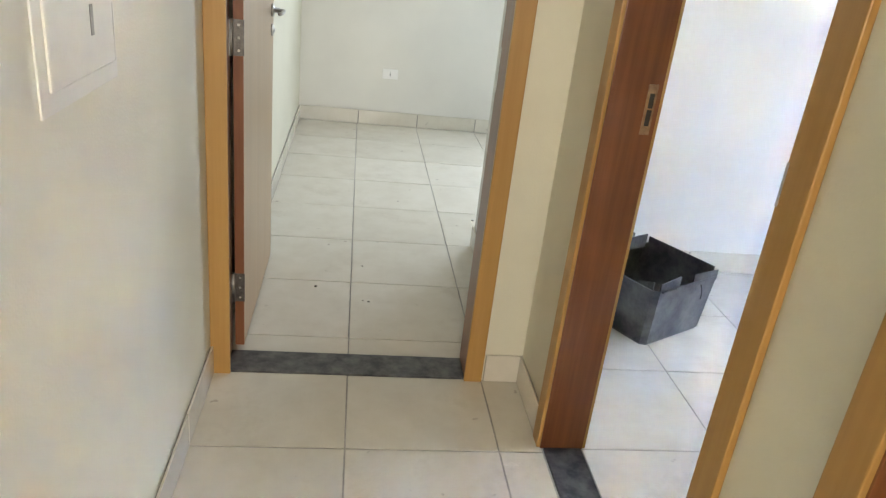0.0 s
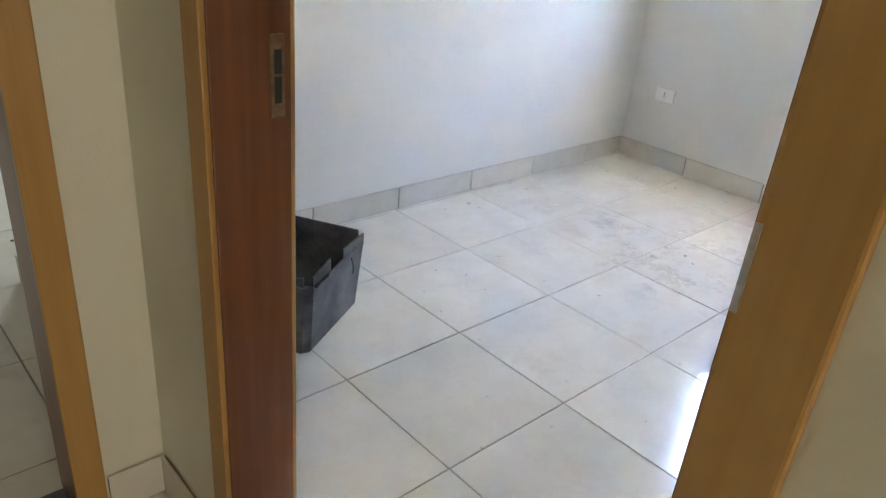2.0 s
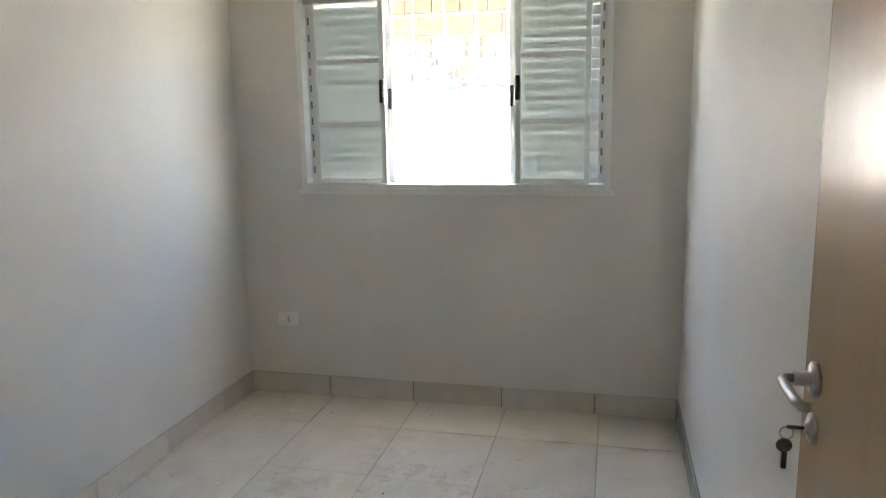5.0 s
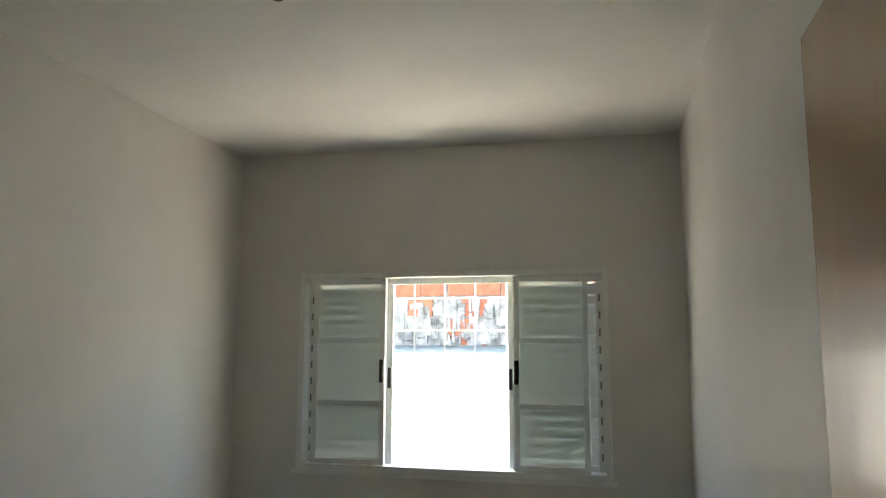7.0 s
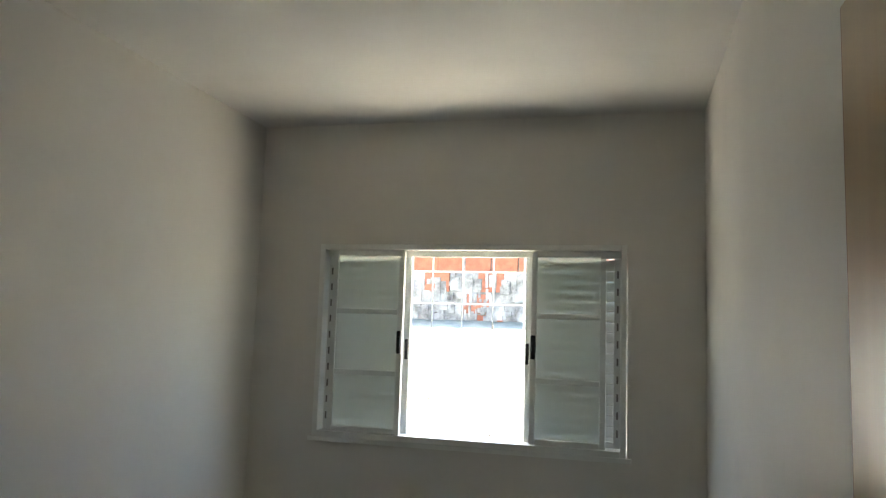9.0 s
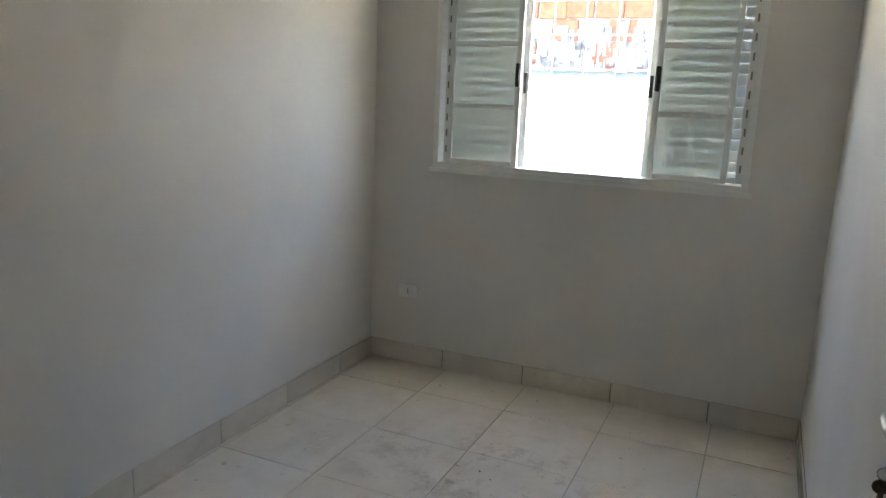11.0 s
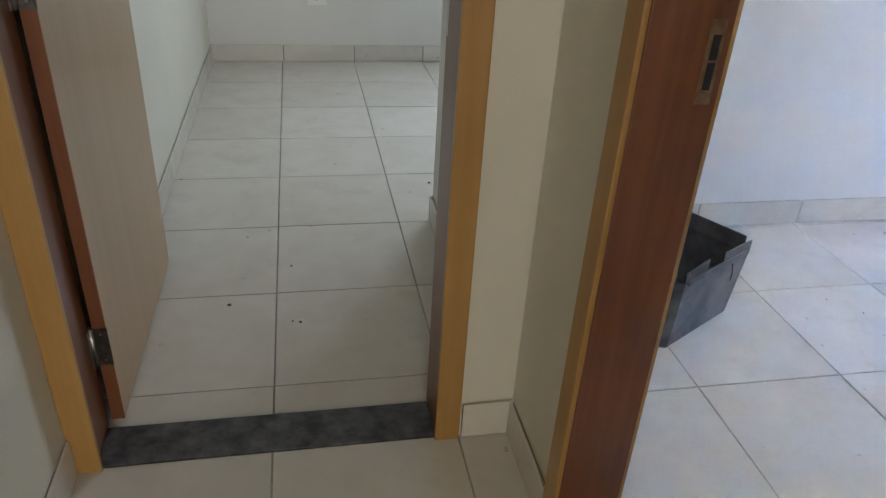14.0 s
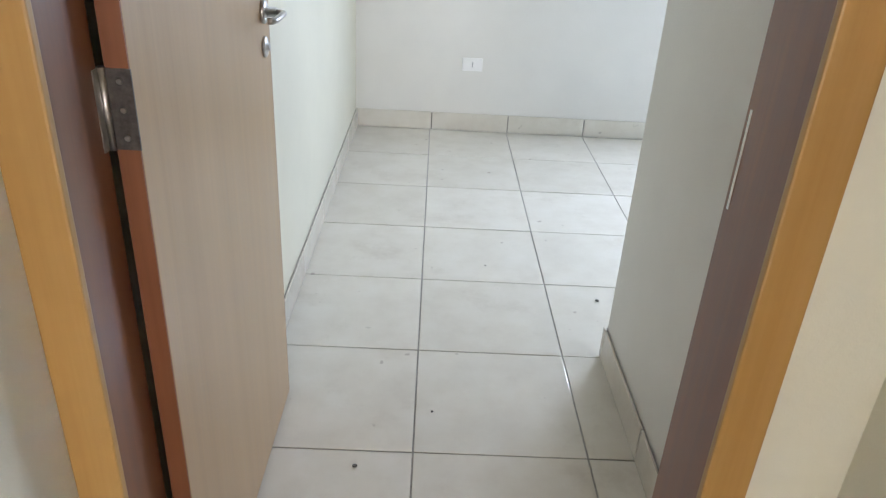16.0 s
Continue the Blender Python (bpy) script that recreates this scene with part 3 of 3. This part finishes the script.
def plastic_crate():
    """A cut-down dusty black plastic tub, tapered, with a torn and stepped rim."""
    c = thing("plastic_crate", "dusty black plastic tub with a broken rim, on the tiles", "crate", (1.19, 0.87, 0))
    m = Matrix.Translation((1.119, 0.617, 0.002)) @ pose(0, 0, 0, 0, 0, 30)
    L, D, Z = 0.370, 0.350, 0.245

    def skin(name, inset, thick, mat, label=""):
        bm = bmesh.new()
        rings = []
        for ins, z in ((inset + 0.002, 0), (inset - 0.006, 0.012), (inset - 0.022, Z)) :
            rings.append([bm.verts.new(p) for p in
                          ((ins + .02, ins, z), (L - ins - .02, ins, z), (L - ins, ins + .02, z), (L - ins, D - ins - .02, z),
                           (L - ins - .02, D - ins, z), (ins + .02, D - ins, z), (ins, D - ins - .02, z), (ins, ins + .02, z))])
        for a, b in zip(rings, rings[1:]):
            for k in range(8):
                bm.faces.new((a[k], a[(k + 1) % 8], b[(k + 1) % 8], b[k]))
        bm.faces.new(rings[0][::-1])
        bmesh.ops.recalc_face_normals(bm, faces=bm.faces)
        bmesh.ops.solidify(bm, geom=bm.faces[:], thickness=thick)
        return part(name, turned(bm, m), mat, c, label)
    skin("body", 0.012, 0.006, DUSTY)
    o = -0.012

    def rim(name, a, b, side, h0, h1, slope=0.0):
        """A standing piece of the inner collar along one side."""
        bm = bmesh.new()
        i = 0.006
        if side == "front":
            box_into(bm, a, o + i, Z - 0.02, b, o + i + 0.006, h1, 0.002)
        elif side == "back":
            box_into(bm, a, D - o - i - 0.006, Z - 0.02, b, D - o - i, h1, 0.002)
        elif side == "left":
            box_into(bm, o + i, a, Z - 0.02, o + i + 0.006, b, h1, 0.002)
        else:
            box_into(bm, L - o - i - 0.006, a, Z - 0.02, L - o - i, b, h1, 0.002)
        for v in bm.verts:
            if v.co.z > Z + 0.005:
                u = (v.co.x - a) / (b - a) if side in ("front", "back") else (v.co.y - a) / (b - a)
                v.co.z += slope * (u - 0.5)
        part(name, turned(bm, m), DUSTY, c, "broken standing rim")
    rim("rim", 0.015, 0.130, "front", 0, Z + 0.034, 0.012)
    rim("rim", 0.215, 0.372, "front", 0, Z + 0.028, -0.008)
    rim("rim", 0.015, 0.345, "right", 0, Z + 0.030)
    rim("rim", 0.010, 0.365, "back", 0, Z + 0.040)
    rim("rim", 0.250, 0.345, "left", 0, Z + 0.036, 0.02)
    rim("rim", 0.015, 0.085, "left", 0, Z + 0.022, -0.02)
    part("flange", turned(box(L + 0.006, 0.02, Z - 0.004, L + 0.020, D - 0.02, Z + 0.004, 0.002), m), DUSTY, c)
    part("flange", turned(box(0.02, -0.018, Z - 0.006, 0.10, -0.008, Z + 0.002, 0.002), m), DUSTY, c)
    for a in (0.09, 0.26):
        part("lug", turned(box(a, D + 0.010, Z + 0.03, a + 0.03, D + 0.022, Z + 0.052, 0.003), m), DUSTY, c)
    crack = [(0.265 + 0.03 * math.sin(k * 0.28), -0.0135 + 0.02 * (1 - (Z - 0.02 - 0.012 * k) / Z) + 0.001, Z - 0.02 - 0.012 * k) for k in range(7)]
    part("crack", turned(tube(crack, 0.0022, 6), m), BLACK, c, "dark split in the side")
    # residue in the bottom
    bm = bmesh.new()
    n = 14
    grid = [[bm.verts.new((0.035 + (L - 0.07) * i / n, 0.035 + (D - 0.07) * j / n,
                           0.035 + 0.075 * noise.noise(Vector((i * .23, j * .23, 1.7))) ** 2 + 0.07 * (1 - i / n) * (j / n)))
             for j in range(n + 1)] for i in range(n + 1)]
    for i in range(n):
        for j in range(n):
            bm.faces.new((grid[i][j], grid[i + 1][j], grid[i + 1][j + 1], grid[i][j + 1])).smooth = True
    part("residue", turned(bm, m), RESIDUE, c, "dried mortar residue inside")


plastic_crate()

def mortar_chip(x, y, size, seed):
    """A crumb of dried mortar on the floor: a small jittered stone."""
    rng = random.Random(seed)
    bm = bmesh.new()
    bmesh.ops.create_icosphere(bm, subdivisions=1, radius=size)
    for v in bm.verts:
        v.co *= rng.uniform(0.65, 1.15)
        v.co.z = max(v.co.z * 0.5, -0.3 * size)
    ob = new("mortar_chip", mesh_of("mortar_chip", turned(bm, Matrix.Translation((x, y, 0.3 * size + 0.0006))), DARK_CHIP))
    tagged(ob, "small dark crumb of mortar on the tiles", "debris", "mortar crumbs")


for n, (x, y, s) in enumerate(((0.628, 1.871, 0.013), (-0.143, 1.011, 0.013), (0.24, 2.10, 0.007), (2.496, -0.47, 0.011), (2.44, -0.40, 0.008), (2.56, -0.50, 0.006),
                               (3.52, 0.85, 0.009), (3.40, 1.20, 0.008), (3.46, 1.05, 0.007), (2.82, 0.36, 0.010), (2.78, 0.30, 0.007), (1.9, 0.75, 0.006), (0.047, 1.229, 0.008), (0.073, 0.897, 0.009), (0.05, 0.905, 0.006))):
    mortar_chip(x, y, 0.6 * s, n)

# ---- skirting ----


def skirting(label, axis, face, out, a0, a1, joint, mat):
    """Cut tiles, 10 cm high, standing along a wall face with open dark joints. out: +1 or -1, away from the wall."""
    s = thing("baseboard", label, "baseboard", kind="structure")
    backing = bmesh.new()
    f0, f1 = sorted((face + out * 0.0004, face + out * 0.004))
    if axis == "x":
        box_into(backing, a0, f0, 0.0, a1, f1, 0.098)
    else:
        box_into(backing, f0, a0, 0.0, f1, a1, 0.098)
    part("mortar", backing, JOINT, s)
    k = math.floor((a0 - joint) / 0.45)
    f0, f1 = sorted((face + out * 0.0042, face + out * 0.011))
    while joint + 0.45 * k < a1:
        p, q = max(a0, joint + 0.45 * k + 0.003), min(a1, joint + 0.45 * (k + 1) - 0.003)
        if q - p > 0.012:
            bm = box(p, f0, 0.002, q, f1, 0.104, 0.0015) if axis == "x" else box(f0, p, 0.002, f1, q, 0.104, 0.0015)
            part("tile", bm, mat, s)
        k += 1


CR = "cream ceramic tile skirting with dark joints"
skirting(CR, "y", BX, -1, BY0, BY1, 0.044, TILE_STAINED)
skirting(CR, "x", BY1, -1, RX, BX - 0.0115, 2.070, TILE_STAINED)
skirting(CR, "x", BY0, 1, 1.495, BX - 0.0115, 2.070, TILE)
skirting(CR, "y", RX, 1, B1 + 0.062, BY1 - 0.0115, 0.044, TILE)
skirting(CR, "x", AFAR, -1, HX0, BX, 0.008, TILE)
skirting(CR, "y", HX0, 1, AY1 + 0.02, AFAR - 0.0115, 0.613, TILE)
skirting(CR, "y", HX1, -1, AY1 + 0.016, CY + 0.011, 1.067, TILE)
skirting(CR, "x", CY, 1, HX1, BX, 0.458, TILE)
skirting(CR, "x", AY0, -1, A1 + 0.062, HX1, 0.0, TILE)
skirting(CR, "y", HX1, -1, B1 + 0.062, AY0 - 0.0115, 0.0, TILE)
skirting(CR, "y", HX1, -1, C1 + 0.068, B0 - 0.072, 0.0, TILE)
skirting(CR, "y", HX0, 1, -5.2, AY0 - 0.016, 0.0, TILE)

# ---- floor tiles ----
TILE_MESH = {}


def floor_tiles(x0, y0, x1, y1, ox, oy, px, py, mat):
    """Tiles on the grid with the given origin and pitch, cut at the edges of the area."""
    rng = random.Random(int(1000 * (ox + 7 * oy)) + 3)
    for i in range(math.floor((x0 - ox) / px), math.ceil((x1 - ox) / px)):
        for j in range(math.floor((y0 - oy) / py), math.ceil((y1 - oy) / py)):
            a, b = max(x0, ox + px * i + 0.0022), min(x1, ox + px * (i + 1) - 0.0022)
            c, d = max(y0, oy + py * j + 0.0022), min(y1, oy + py * (j + 1) - 0.0022)
            if b - a < 0.01 or d - c < 0.01:
                continue
            key = (round(b - a, 4), round(d - c, 4), mat.name)
            if key not in TILE_MESH:
                TILE_MESH[key] = mesh_of("tile", box(0, 0, -0.0035, key[0], key[1], 0, 0.0012), mat)
            t = new("tile", TILE_MESH[key])
            t.parent = floor
            t.matrix_basis = Matrix.Translation((a, c, rng.uniform(-0.0004, 0.0004))) @ pose(0, 0, 0, rng.uniform(-.06, .06), rng.uniform(-.06, .06), 0)


floor_tiles(HX0 + 0.003, -5.19, HX1 - 0.001, AY0 - 0.001, 0.0, 0.0, 0.45, 0.45, TILE)
floor_tiles(HX0 + 0.003, AY1 - 0.010, HX1 - 0.003, 1.5198, 0.0, 0.613, 0.4525, 0.4545, TILE)
floor_tiles(HX0 + 0.003, 1.5242, BX - 0.003, AFAR - 0.003, 0.0, 0.613, 0.4525, 0.4545, TILE)
floor_tiles(RX + 0.001, BY0 + 0.003, BX - 0.003, BY1 - 0.003, 1.155, 0.020, 0.45, 0.4485, TILE_STAINED)
floor_tiles(HX1 + 0.0015, -5.19, BX - 0.003, -2.203, 0.0, 0.0, 0.45, 0.45, TILE)
